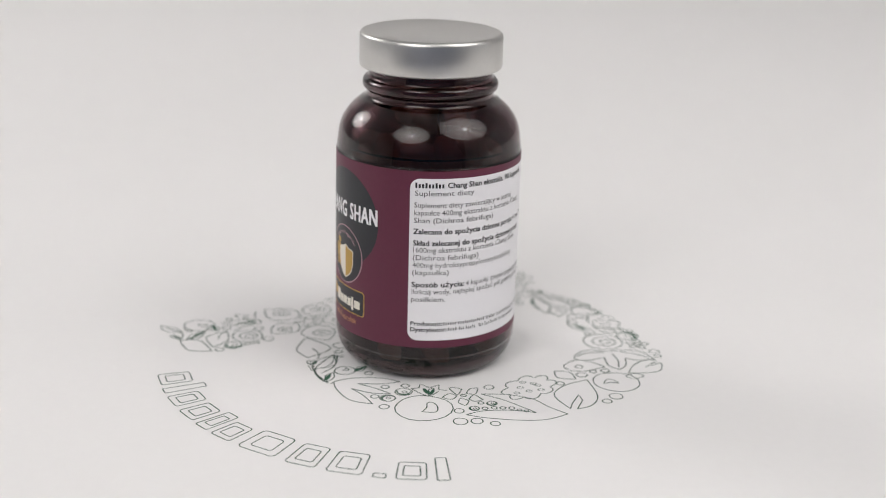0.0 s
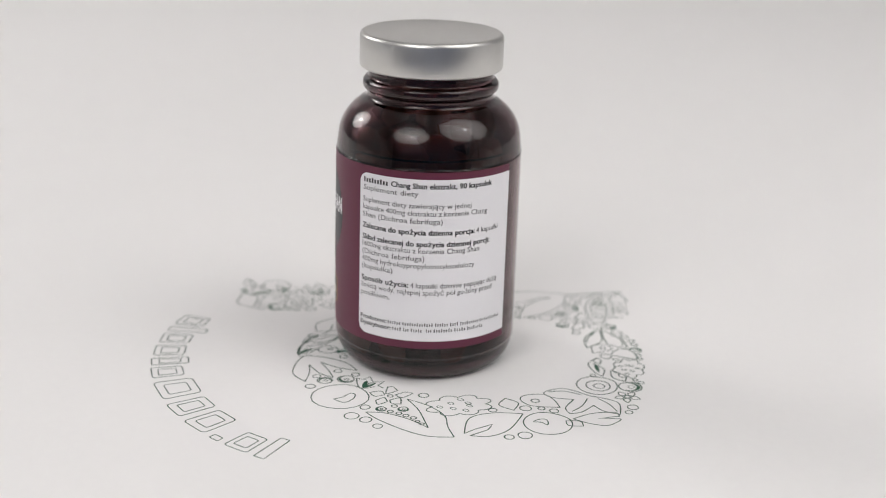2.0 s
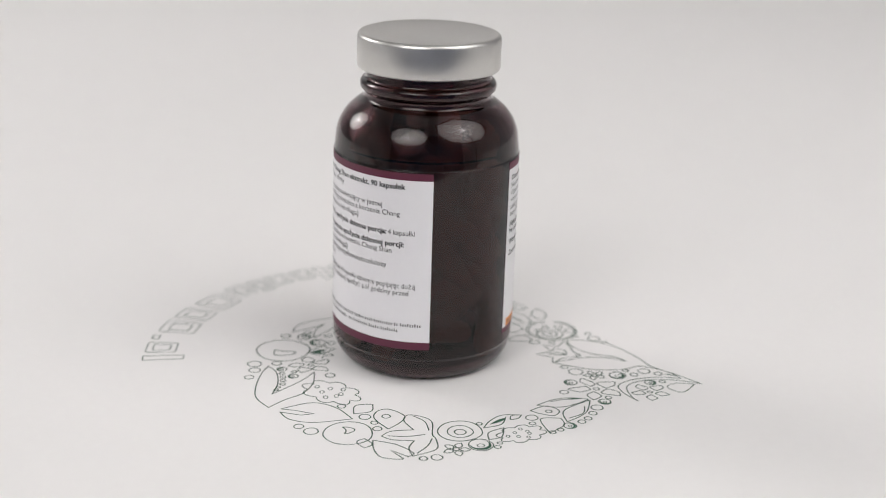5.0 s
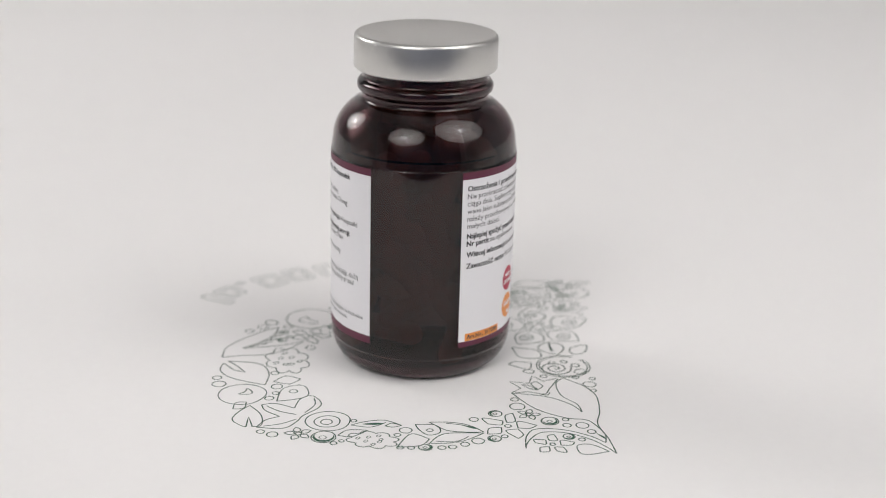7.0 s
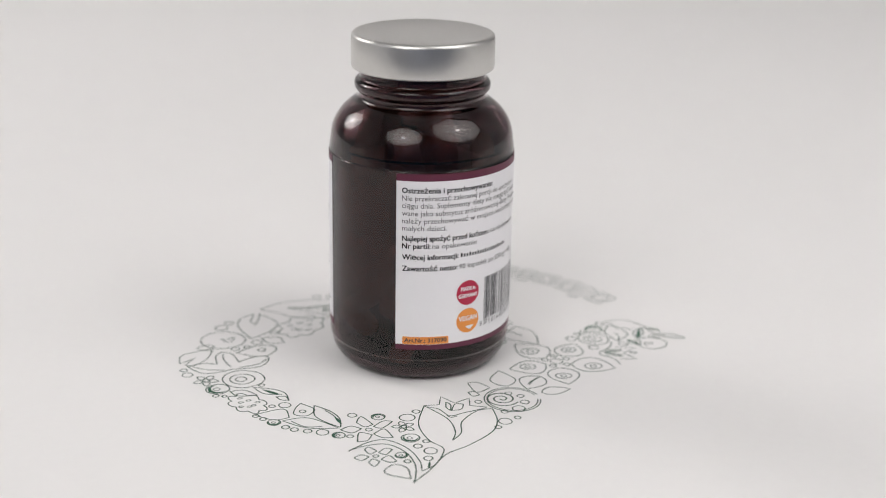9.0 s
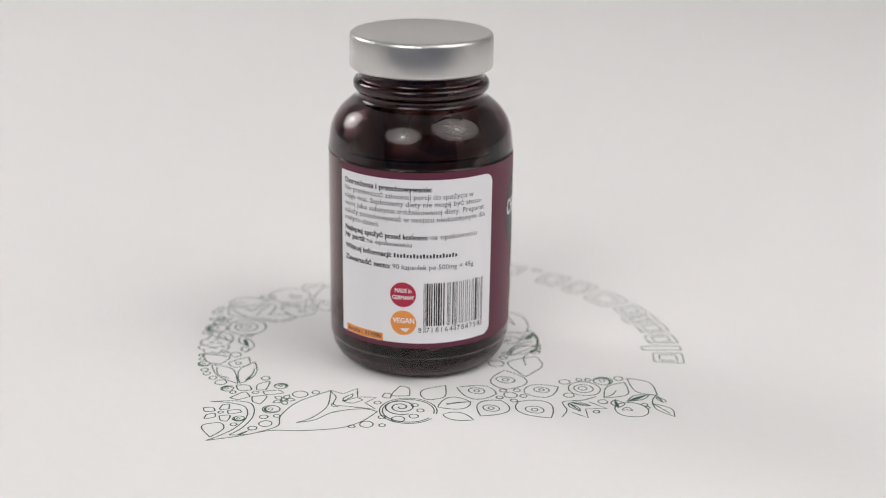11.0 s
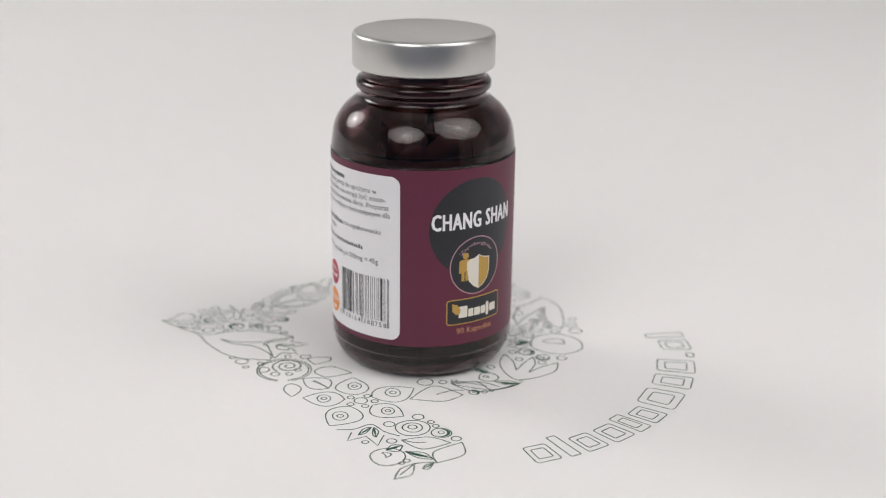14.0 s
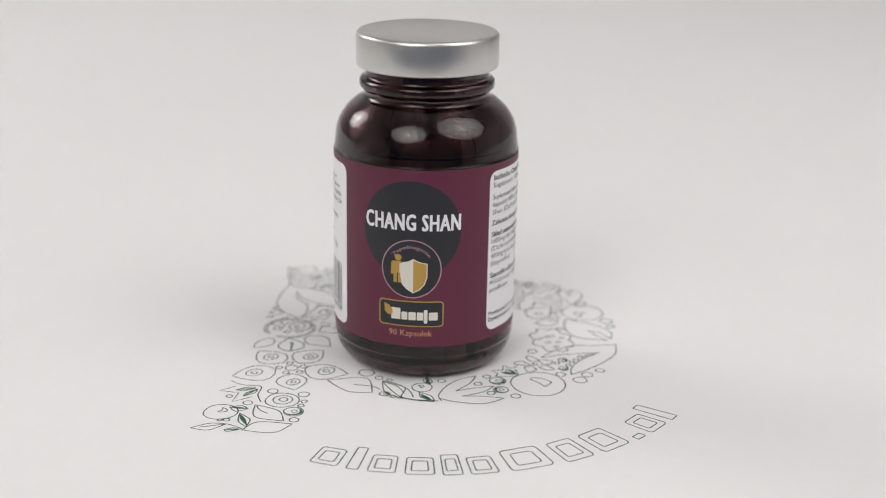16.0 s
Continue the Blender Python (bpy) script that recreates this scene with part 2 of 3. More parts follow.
def eyeleaf(x0, y0, x1, y1, w):
    """A leaf with an eye of two rings."""
    bm = bmesh.new()
    stroke(bm, leaf_points(x0, y0, x1, y1, w)[0], True)
    r = math.dist((x0, y0), (x1, y1)) / 2
    cx, cy = (x0 + x1) / 2, (y0 + y1) / 2
    stroke(bm, oval(cx, cy, 0.36 * r, 16, 1.15, 0.9), True)
    stroke(bm, oval(cx, cy, 0.14 * r, 10), True)
    motif("printed_leaf", bm)


def flower(x, y, r, n):
    bm = bmesh.new()
    stroke(bm, oval(x, y, 0.22 * r, 12), True)
    for k in range(n):
        a = 2 * math.pi * k / n + x
        c, s = math.cos(a), math.sin(a)
        stroke(bm, leaf_points(x + 0.25 * r * c, y + 0.25 * r * s, x + r * c, y + r * s, 0.7, 7)[0], True)
    motif("printed_flower", bm)


def cluster(x, y, r):
    """A bunch of berries, long along the band: a scalloped outline with drop-shaped gleams."""
    bm = bmesh.new()
    t = math.atan2(y, x) + math.pi / 2
    c, s = math.cos(t), math.sin(t)

    def turn(u, v):
        return (x + u * c - v * s, y + u * s + v * c)
    pts = []
    for i in range(84):
        a = 2 * math.pi * i / 84
        q = r * (0.74 + 0.26 * abs(math.sin(4 * a + x)) ** 0.8)
        pts.append(turn(1.28 * q * math.cos(a), 0.86 * q * math.sin(a)))
    stroke(bm, pts, True)
    for k in range(7):
        a = 0.9 * k + 0.4
        q = r * (0.62 if k % 2 else 0.36)
        u, v = turn(1.15 * q * math.cos(a), 0.75 * q * math.sin(a))
        stroke(bm, oval(u, v, 0.12 * r, 10, 1, 0.7), True, 0.32)
    motif("printed_berry_bunch", bm)


def spiral(x, y, r):
    bm = bmesh.new()
    pts = [(x + r * (0.1 + 0.9 * i / 50) * math.cos(0.3 * i), y + r * (0.1 + 0.9 * i / 50) * math.sin(0.3 * i)) for i in range(51)]
    stroke(bm, pts, False, 0.5)
    motif("printed_tendril", bm)


def arc(x, y, r):
    bm = bmesh.new()
    for f in (1, 0.9):
        stroke(bm, [(x + f * r * math.cos(a), y + f * r * math.sin(a)) for a in np.linspace(-3.0, 2.9, 48)], False)
    motif("printed_tendril", bm)


def line(*pts):
    bm = bmesh.new()
    stroke(bm, spline(pts), False)
    motif("printed_leaf", bm)


def poly(*pts):
    bm = bmesh.new()
    stroke(bm, [q for a, b in zip(pts, pts[1:]) for q in (a, ((a[0] + b[0]) / 2, (a[1] + b[1]) / 2))] + [pts[-1]], False)
    motif("printed_bud", bm)


def blade(x0, y0, x1, y1, xl, yl, xr, yr):
    """A pointed leaf from stalk to tip, with the widest place of each side."""
    bm = bmesh.new()
    up, down = spline(((x0, y0), (xl, yl), (x1, y1)), 8), spline(((x1, y1), (xr, yr), (x0, y0)), 8)
    stroke(bm, up[:-1] + down[:-1], True)
    motif("printed_leaf", bm)


def ornament():
    # next stretch of the band
    eyeleaf(-39.4, 28.2, -37.4, 41.3, .8)
    eyeleaf(-36.3, 24.3, -23.0, 24.9, .8)
    eyeleaf(-44.7, 26.6, -57.8, 33.6, .8)
    eyeleaf(-44.3, 19.7, -52.8, 10.6, .8)
    eyeleaf(-38.1, 19.5, -32.4, 5.6, .8)
    leaf(-30.8, 33.1, -22.8, 41.0, .8, True)
    # next stretch of the band
    spiral(-12.3, 45.8, 5.5)
    arc(-15.4, 47.2, 9.0)
    leaf(-26.3, 45.1, -36.4, 44.9, .55)
    # next stretch of the band
    dot(-27.9, 1.4, 2.6)
    dot(-28.4, -4.3, 1.3)
    dot(-27.6, -8.1, 0.9)
    ring(-36.8, -13.5, 1.7)
    dot(-36.7, -16.9, 0.9)
    dot(-36.0, -19.3, 0.7)
    dot(-40.7, 23.1, 2.1)
    dot(-38.1, 26.2, 1.1)
    dot(-37.4, 20.9, 1.1)
    dot(-41.4, 18.8, 1.1)
    dot(-43.1, 26.5, 1.1)
    dot(-44.7, 22.0, 1.1)
    blade(-40.5, 7.6, -38.5, -9.8, -31.2, -1.1, -42.8, -3.0)
    line((-37.6, -1.3), (-34.9, -6.6), (-35.1, -10.4))
    line((-29.6, -6.8), (-29.0, -15.5), (-35.1, -19.2), (-33.6, -25.7), (-30.1, -30.0))
    line((-29.6, -6.8), (-35.8, -13.1), (-35.2, -21.2), (-30.1, -30.0))
    line((-29.7, -7.4), (-29.8, -13.2), (-32.5, -18.2))
    dot(-53.5, 6.1, 1.8)
    dot(-57.3, 2.5, 1.0)
    dot(-60.1, 1.3, 1.0)
    ring3(-61.0, 8.5, 5.3)
    ring(-64.8, 0.1, 3.1)
    dot(-69.0, -3.9, 1.5)
    dot(-57.9, 15.4, 1.7)
    dot(-69.2, 15.5, 1.5)
    dot(-69.4, 23.4, 1.0)
    line((-60.7, 31.5), (-60.6, 26.2), (-57.7, 20.9), (-63.0, 17.1), (-66.1, 12.8))
    poly((-62.7, 27.1), (-68.3, 28.7), (-65.7, 22.9), (-71.9, 19.8), (-65.2, 17.5))
    blade(-59.6, 21.0, -64.7, 25.2, -60.6, 23.4, -63.4, 22.8)
    blade(-59.8, 20.3, -66.5, 20.0, -62.5, 19.0, -64.3, 20.9)
    blade(-71.6, -2.0, -68.8, 12.7, -67.3, 4.2, -75.0, 6.8)
    line((-69.0, 11.9), (-70.6, 8.9), (-70.8, 5.4))
    blade(-84.0, 3.5, -71.4, -5.4, -77.0, 3.6, -79.3, -5.0)
    fruit(-79.2, 17.4, 5.4)
    blade(-75.0, 17.6, -72.3, 12.4, -71.9, 15.5, -76.0, 14.1)
    blade(-76.2, 12.1, -81.6, 4.3, -77.3, 6.7, -80.4, 8.6)
    line((-76.7, 11.4), (-78.9, 8.9), (-80.7, 4.7))
    blade(-84.0, 10.1, -92.8, 16.6, -86.8, 14.2, -90.4, 11.4)
    line((-84.0, 10.1), (-87.9, 12.8), (-90.8, 14.9))
    line((-84.0, 10.1), (-83.4, 7.0), (-83.6, 3.6))
    blade(-84.1, 4.4, -87.1, 7.9, -84.6, 6.5, -87.5, 6.3)
    dot(-82.0, 12.1, 1.0)
    dot(-83.4, 13.6, 0.7)
    # next stretch of the band
    line((13.1, 43.9), (9.0, 54.6), (9.5, 63.6), (12.3, 69.1))
    line((12.3, 69.1), (8.1, 65.0), (5.3, 57.8), (-1.7, 52.0), (-6.9, 51.8))
    line((13.1, 43.9), (18.7, 55.7), (19.0, 66.5), (16.6, 72.3), (17.4, 75.8), (21.8, 82.0), (26.8, 84.8))
    line((-6.9, 51.8), (-5.4, 60.1), (-1.1, 67.0), (8.5, 73.3), (16.9, 77.0), (24.0, 84.4), (31.2, 90.7))
    line((12.6, 44.8), (9.4, 47.6), (7.6, 52.9), (2.9, 52.2), (-5.3, 50.7))
    poly((13.1, 43.9), (8.3, 44.5), (6.0, 39.0), (3.2, 44.7), (-2.4, 42.5), (-0.8, 47.7), (-5.5, 50.3))
    blade(6.2, 49.5, 5.6, 43.3, 6.8, 46.9, 4.9, 45.6)
    blade(5.9, 49.6, 0.8, 46.1, 3.4, 45.5, 2.6, 49.4)
    line((8.4, 52.3), (7.6, 54.1), (5.5, 53.7))
    line((43.9, 67.2), (37.2, 63.4), (31.2, 63.2), (26.7, 70.1), (25.6, 78.7), (26.8, 84.8))
    line((43.3, 66.6), (37.6, 65.2), (31.8, 66.0), (28.0, 72.1), (27.5, 80.1), (29.3, 86.7), (31.2, 90.7))
    line((31.2, 88.3), (30.4, 81.9), (33.3, 78.8), (37.0, 81.5), (36.4, 84.4), (31.2, 88.3))
    blade(39.1, 67.5, 35.8, 69.3, 37.5, 66.3, 38.3, 70.6)
    blade(35.6, 70.4, 31.1, 69.5, 33.1, 68.4, 33.9, 72.2)
    blade(43.4, 71.7, 39.0, 72.2, 40.9, 70.4, 41.6, 73.8)
    blade(40.1, 75.6, 36.8, 75.9, 38.3, 73.8, 39.1, 78.3)
    blade(36.1, 74.7, 32.0, 77.0, 33.2, 73.1, 34.1, 77.2)
    dot(37.0, 72.3, 0.8)
    ring(29.7, 73.9, 1.8)
    dot(29.1, 78.0, 1.0)
    ring(23.8, 64.0, 2.7)
    dot(20.0, 67.4, 1.0)
    dot(23.3, 69.7, 1.3)
    dot(20.6, 73.6, 2.0)
    dot(22.7, 77.9, 1.3)
    flower(23.6, 56.3, 3.8, 5)
    dot(20.7, 50.5, 2.4)
    dot(16.8, 47.2, 1.2)
    blade(36.7, 49.5, 32.2, 52.1, 34.2, 46.0, 34.9, 53.1)
    blade(32.4, 53.6, 25.8, 51.8, 28.6, 50.8, 30.1, 55.3)
    blade(42.6, 53.0, 36.3, 54.0, 39.0, 51.4, 39.8, 55.9)
    blade(39.7, 62.1, 34.3, 58.7, 37.6, 56.4, 36.6, 62.0)
    blade(33.7, 58.4, 28.7, 62.2, 29.7, 56.1, 31.7, 61.5)
    dot(34.3, 55.2, 1.0)
    ring(29.2, 47.5, 2.1)
    dot(36.6, 44.3, 1.4)
    dot(40.9, 58.0, 1.0)
    dot(-15.7, 42.7, 1.1)
    dot(-18.8, 45.5, 1.1)
    dot(-18.5, 50.1, 1.4)
    dot(-14.9, 54.0, 2.0)
    dot(-9.8, 54.9, 1.1)
    dot(-12.2, 59.9, 1.0)
    dot(-7.6, 61.3, 2.1)
    dot(-4.1, 64.5, 1.0)
    dot(-4.3, 45.9, 1.1)
    blade(-5.8, 31.4, -11.5, 37.0, -9.1, 32.0, -6.2, 39.0)
    blade(-3.5, 38.4, -6.5, 41.2, -5.6, 38.4, -4.0, 41.5)
    line((-19.0, 25.0), (-13.8, 30.8), (-14.8, 35.5), (-18.1, 37.1), (-21.9, 32.9), (-19.0, 25.0))
    # next stretch of the band
    ring3(63.6, 8.5, 6.8)
    dot(58.9, 14.8, 0.9)
    ring(73.0, 14.0, 3.7)
    dot(74.5, 18.9, 1.0)
    dot(71.9, 19.9, 0.8)
    flower(75.6, 6.5, 4.3, 5)
    dot(80.6, 0.5, 1.7)
    dot(81.2, -3.5, 1.2)
    line((66.6, -15.4), (63.4, -12.3), (62.6, -5.5))
    line((62.6, -5.5), (56.3, -8.2), (52.3, -6.7), (54.1, -1.8), (57.9, 0.4), (65.8, 0.0), (68.9, 0.9), (75.5, 0.6), (79.7, -6.5))
    line((79.7, -6.5), (74.4, -7.4), (69.8, -5.6))
    line((69.8, -5.6), (69.1, -11.9), (66.6, -15.4))
    line((66.4, -13.5), (67.0, -8.1), (65.8, -2.2))
    line((53.2, -5.1), (57.1, -1.8), (63.2, -0.9))
    line((77.9, -5.2), (73.4, -1.9), (68.4, -0.2))
    line((69.2, -18.0), (72.2, -11.0), (77.7, -6.2), (80.2, -8.1))
    line((69.2, -18.0), (75.0, -17.8), (80.0, -15.8), (81.5, -11.1), (81.3, -9.2))
    poly((81.3, -9.2), (75.5, -13.1), (80.0, -7.8))
    blade(74.2, -20.6, 68.0, -20.5, 70.3, -22.8, 71.8, -18.2)
    fruit(64.3, -25.3, 7.8)
    line((49.4, -46.4), (54.5, -43.3), (56.9, -35.8), (54.7, -24.0))
    line((54.7, -24.0), (46.8, -29.0), (42.9, -36.6), (47.2, -46.3))
    poly((49.4, -46.4), (51.7, -39.9), (50.9, -35.8), (48.3, -41.9), (47.2, -46.3))
    dot(62.8, -36.5, 2.2)
    dot(59.5, -40.3, 1.5)
    dot(53.4, -20.2, 1.8)
    dot(57.5, -17.3, 1.1)
    dot(61.6, -16.5, 1.4)
    dot(45.7, -27.4, 1.3)
    blade(51.1, -23.6, 44.4, -17.6, 45.3, -23.0, 49.5, -18.2)
    line((61.9, -13.2), (54.4, -17.3), (49.3, -16.1), (48.2, -12.4), (52.9, -7.9), (57.6, -9.5), (61.9, -13.2))
    dot(53.1, -13.6, 1.3)
    line((61.8, 15.9), (57.4, 18.0), (53.1, 22.3), (53.0, 28.5))
    line((61.8, 15.9), (59.5, 21.5), (54.2, 23.5))
    blade(56.3, 24.7, 53.0, 28.5, 53.5, 25.3, 55.4, 27.2)
    blade(69.6, 16.8, 61.7, 22.1, 64.9, 17.2, 67.8, 20.8)
    cluster(65.9, 27.0, 6.4)
    dot(55.0, 31.5, 1.9)
    dot(59.0, 31.2, 1.0)
    blade(65.6, 35.7, 55.6, 40.5, 56.1, 34.1, 60.5, 40.8)
    line((50.0, 31.6), (46.8, 36.9), (50.0, 40.7), (53.6, 38.8), (52.3, 34.6), (50.0, 31.6))
    dot(50.7, 37.4, 1.0)
    line((46.2, 34.2), (42.3, 39.8), (40.9, 45.5), (42.1, 51.3))
    line((46.2, 34.2), (47.7, 41.4), (45.2, 47.2), (42.1, 51.3))
    line((43.8, 38.8), (42.1, 43.2), (41.3, 49.4))
    blade(58.2, 42.1, 42.6, 51.8, 50.0, 42.4, 51.9, 48.9)
    line((55.6, 43.1), (52.2, 48.0), (47.3, 49.2))
    dot(65.2, 36.6, 1.0)
    dot(63.5, 39.3, 1.0)
    ring(60.8, 42.6, 2.0)
    dot(58.1, 46.7, 1.2)
    dot(55.9, 49.0, 1.2)
    dot(52.3, 51.1, 1.3)
    dot(48.2, 53.1, 1.9)
    ring(44.0, 56.3, 2.0)
    # next stretch of the band
    dot(1.1, -47.5, 9.1)
    line((0.5, -50.2), (1.9, -47.2), (2.2, -43.7), (4.0, -43.5), (5.4, -46.5), (4.7, -50.2), (0.5, -50.2))
    ring(-5.5, -35.8, 2.7)
    ring(-10.5, -40.6, 2.4)
    dot(-14.6, -39.6, 1.3)
    dot(-11.5, -32.2, 1.3)
    dot(-5.1, -31.1, 1.3)
    dot(-11.4, -47.0, 1.6)
    dot(12.4, -56.5, 2.3)
    dot(17.5, -56.1, 1.9)
    dot(23.1, -57.6, 1.5)
    dot(12.1, -49.1, 1.6)
    ring(16.9, -47.2, 1.6)
    ring(22.6, -43.3, 1.6)
    dot(19.1, -43.1, 0.9)
    dot(20.3, -47.0, 0.9)
    dot(23.2, -46.5, 0.9)
    dot(25.9, -46.5, 0.9)
    dot(28.7, -46.5, 0.9)
    dot(31.1, -47.8, 0.7)
    dot(33.2, -48.4, 0.7)
    line((36.2, -49.5), (27.0, -41.1), (19.4, -36.5))
    line((19.4, -36.5), (27.7, -36.6), (35.7, -39.6), (40.6, -45.3), (46.1, -50.1))
    line((46.1, -50.1), (39.0, -54.3), (30.4, -55.0), (20.2, -53.7), (14.3, -51.8))
    line((14.3, -51.8), (19.8, -48.8), (28.7, -48.1), (36.2, -49.5))
    blade(9.1, -32.6, 13.2, -33.1, 10.6, -31.7, 11.7, -37.2)
    blade(14.6, -36.2, 18.5, -31.9, 15.9, -32.7, 17.5, -36.7)
    blade(6.8, -39.6, 11.7, -38.0, 9.1, -36.6, 9.9, -40.8)
    blade(11.9, -43.2, 15.4, -41.7, 12.8, -39.9, 14.2, -45.1)
    blade(15.4, -40.4, 19.9, -40.7, 17.1, -37.2, 17.3, -42.0)
    dot(13.7, -37.8, 0.9)
    poly((-3.1, -33.3), (-0.6, -32.5), (-0.2, -29.6), (2.8, -32.3), (5.9, -30.0), (5.8, -33.6), (8.4, -34.2))
    line((-3.1, -33.3), (2.1, -38.4), (5.8, -35.0))
    blade(2.8, -37.7, 0.8, -32.9, 1.2, -35.5, 2.0, -34.4)
    blade(3.0, -37.7, 4.2, -32.8, 2.6, -33.7, 4.2, -35.5)
    line((-29.4, -30.8), (-26.6, -27.5), (-19.5, -25.3), (-12.5, -25.5), (-6.8, -28.0))
    line((-6.8, -28.0), (-13.0, -29.9), (-20.5, -29.9))
    line((-20.5, -29.9), (-14.8, -33.3), (-9.7, -37.2))
    line((-9.7, -37.2), (-15.5, -37.1), (-22.4, -33.8))
    line((-22.4, -33.8), (-18.3, -38.9), (-15.1, -45.1))
    line((-15.1, -45.1), (-22.3, -42.5), (-27.0, -34.8), (-28.3, -29.5))
    fruit(-25.3, -19.8, 3.4)
    blade(-22.1, -20.3, -18.1, -16.1, -20.9, -16.9, -19.4, -19.4)
    dot(-17.3, -21.7, 1.3)
    line((-31.6, -29.1), (-35.1, -20.4), (-34.0, -15.1), (-29.7, -7.0), (-28.4, -10.7), (-29.3, -17.1), (-32.9, -22.2))
    blade(-30.5, -28.8, -28.8, -21.4, -31.4, -24.2, -28.6, -25.8)
    dot(22.1, -31.2, 1.6)
    cluster(35.2, -30.7, 8.7)
    # filled leaves
    blot(2.8, -37.7, 0.8, -32.9, .24)
    blot(3.0, -37.7, 4.2, -32.8, .24)
    blot(-22.1, -20.3, -18.1, -16.1, .24)
    blot(-31.2, -28.0, -29.6, -22.5, .3)
    blot(55.0, 23.5, 59.5, 18.0, .2)
    blot(41.3, 49.4, 42.1, 43.2, .16)
    blot(24.6, 84.0, 22.8, 79.5, .16)
    blot(-76.7, 11.4, -80.7, 4.7, .18)
    blot(-75.0, 17.6, -72.3, 12.4, .2)
    blot(-59.6, 21.0, -64.7, 25.2, .1)
    blot(-59.8, 20.3, -66.5, 20.0, .1)
    blot(-84.1, 4.4, -87.1, 7.9, .15)


def bar_row():
    """A row of twelve outlined plain bars along an arc below the ornament."""
    at = -164.4
    wides = (9, 5, 8.5, 9, 6, 8.5, 14, 10, 11, 5, 9, 5)
    tops = (10.2, 13.6, 10.2, 10.2, 12.2, 10.2, 12.6, 12.6, 12.6, 2.4, 10.2, 13.6)
    for wide, top in zip(wides, tops):
        span = wide * 0.807
        base = 90.0 + 4.7 * (at + 163) / 78.5
        gap = 0.13 if wide > 5 else 0.22
        u0, u1 = gap, 1 - gap
        ru = 0.13 * (u1 - u0)
        rv = min(ru * wide * 1.25, 0.4 * top)
        pts = []
        for cu, cv, quarter in ((u1 - ru, top - rv, 0), (u0 + ru, top - rv, 1), (u0 + ru, rv, 2), (u1 - ru, rv, 3)):
            for k in range(5):
                a = (quarter + k / 4) * math.pi / 2
                u, v = cu + ru * math.cos(a), cv + rv * math.sin(a)
                turn = radians(at + span * u)
                pts.append(((base - v) * math.cos(turn), (base - v) * math.sin(turn)))
        bm = bmesh.new()
        stroke(bm, pts, True)
        if wide > 5:
            mid = Vector((sum(p[0] for p in pts) / len(pts), sum(p[1] for p in pts) / len(pts)))
            stroke(bm, [tuple(mid + (Vector(p) - mid) * 0.58) for p in pts], True)
        motif("printed_bar", bm)
        at += span


ornament()
bar_row()

# ---- the bottle ----
bottle = new("bottle")
tagged(bottle, "brown glass capsule bottle with plum label and metal cap", "bottle")
OUTER = [(0, 1.6), (18, 1.2), (22.5, 0.0), (25.2, 0.5), (27.6, 2.2), (29.3, 5.0), (30.1, 8.5), (30.3, 12), (30.3, 40), (30.3, 69), (30.2, 72.5), (29.9, 75.5), (29.4, 79), (28.2, 82.2),
         (25.9, 85.5), (23.0, 88.0), (21.3, 89.0), (20.7, 89.9), (20.7, 91.0), (21.1, 91.7), (21.9, 92.4), (22.0, 94.2), (21.3, 95.2), (20.2, 96.0), (20.0, 100), (20.0, 107)]
INNER = [(18.0, 107), (18.0, 92), (18.6, 88.5), (22, 84.6), (25.0, 81.3), (26.7, 78), (27.6, 74), (27.8, 69), (27.8, 12), (27.3, 6.8), (25.6, 4.0), (22, 3.0), (0, 3.2)]
bm = lathe(smooth_profile(OUTER, 4) + smooth_profile(INNER, 4), 128)
body = part("glass_body", bm, GLASS, bottle, "dark brown transparent glass", smooth=True)


def cap():
    prof = [(0, 109.8), (20.7, 109.8), (21.7, 110.1), (22.4, 109.95), (22.9, 109.4), (23.1, 108.6), (23.1, 104), (23.1, 99.7), (22.9, 99.1), (22.5, 98.8), (22.1, 99.0), (22.0, 99.7), (22.0, 107.6), (0, 107.7)]
    bm = lathe(prof, 128)
    ob = part("cap", bm, METAL, bottle, "satin silver metal screw cap", smooth=True)
    ob.data.set_sharp_from_angle(angle=radians(50))


cap()


def around(az, z, r):
    return (r * MM * math.cos(radians(az)), r * MM * math.sin(radians(az)), z * MM)


def patch(az0, az1, z0, z1, r, corners=(0, 0), step=2.0, under=0.12):
    """A thin sheet bent round the bottle; corners: radii at its first and last side, mm."""
    bm = bmesh.new()
    arc_mm = r * radians(1)
    wide = (az1 - az0) * arc_mm
    us = set(np.linspace(0, wide, max(2, int(wide / (arc_mm * step)))).tolist())
    for k in range(15):
        for c, sgn, start in ((corners[0], 1, 0), (corners[1], -1, wide)):
            if c:
                us.add(start + sgn * c * (1 - math.cos(k / 14 * math.pi / 2)))
    cols = []
    for u in sorted(us):
        d = 0
        for c, dist in ((corners[0], u), (corners[1], wide - u)):
            if c and dist < c:
                d = max(d, c - math.sqrt(max(0, c * c - (c - dist) ** 2)))
        az = az0 + u / arc_mm
        cols.append([bm.verts.new(around(az, z, q)) for z, q in ((z0 + d, r - under), (z0 + d, r), (z1 - d, r), (z1 - d, r - under))])
    for a, b in zip(cols, cols[1:]):
        for k in range(3):
            if (a[k].co - a[k + 1].co).length > 1e-7 or (b[k].co - b[k + 1].co).length > 1e-7:
                bm.faces.new((a[k], b[k], b[k + 1], a[k + 1]))
    for c in (cols[0], cols[-1]):
        bm.faces.new(c)
    bmesh.ops.remove_doubles(bm, verts=bm.verts, dist=1e-7)
    return bm


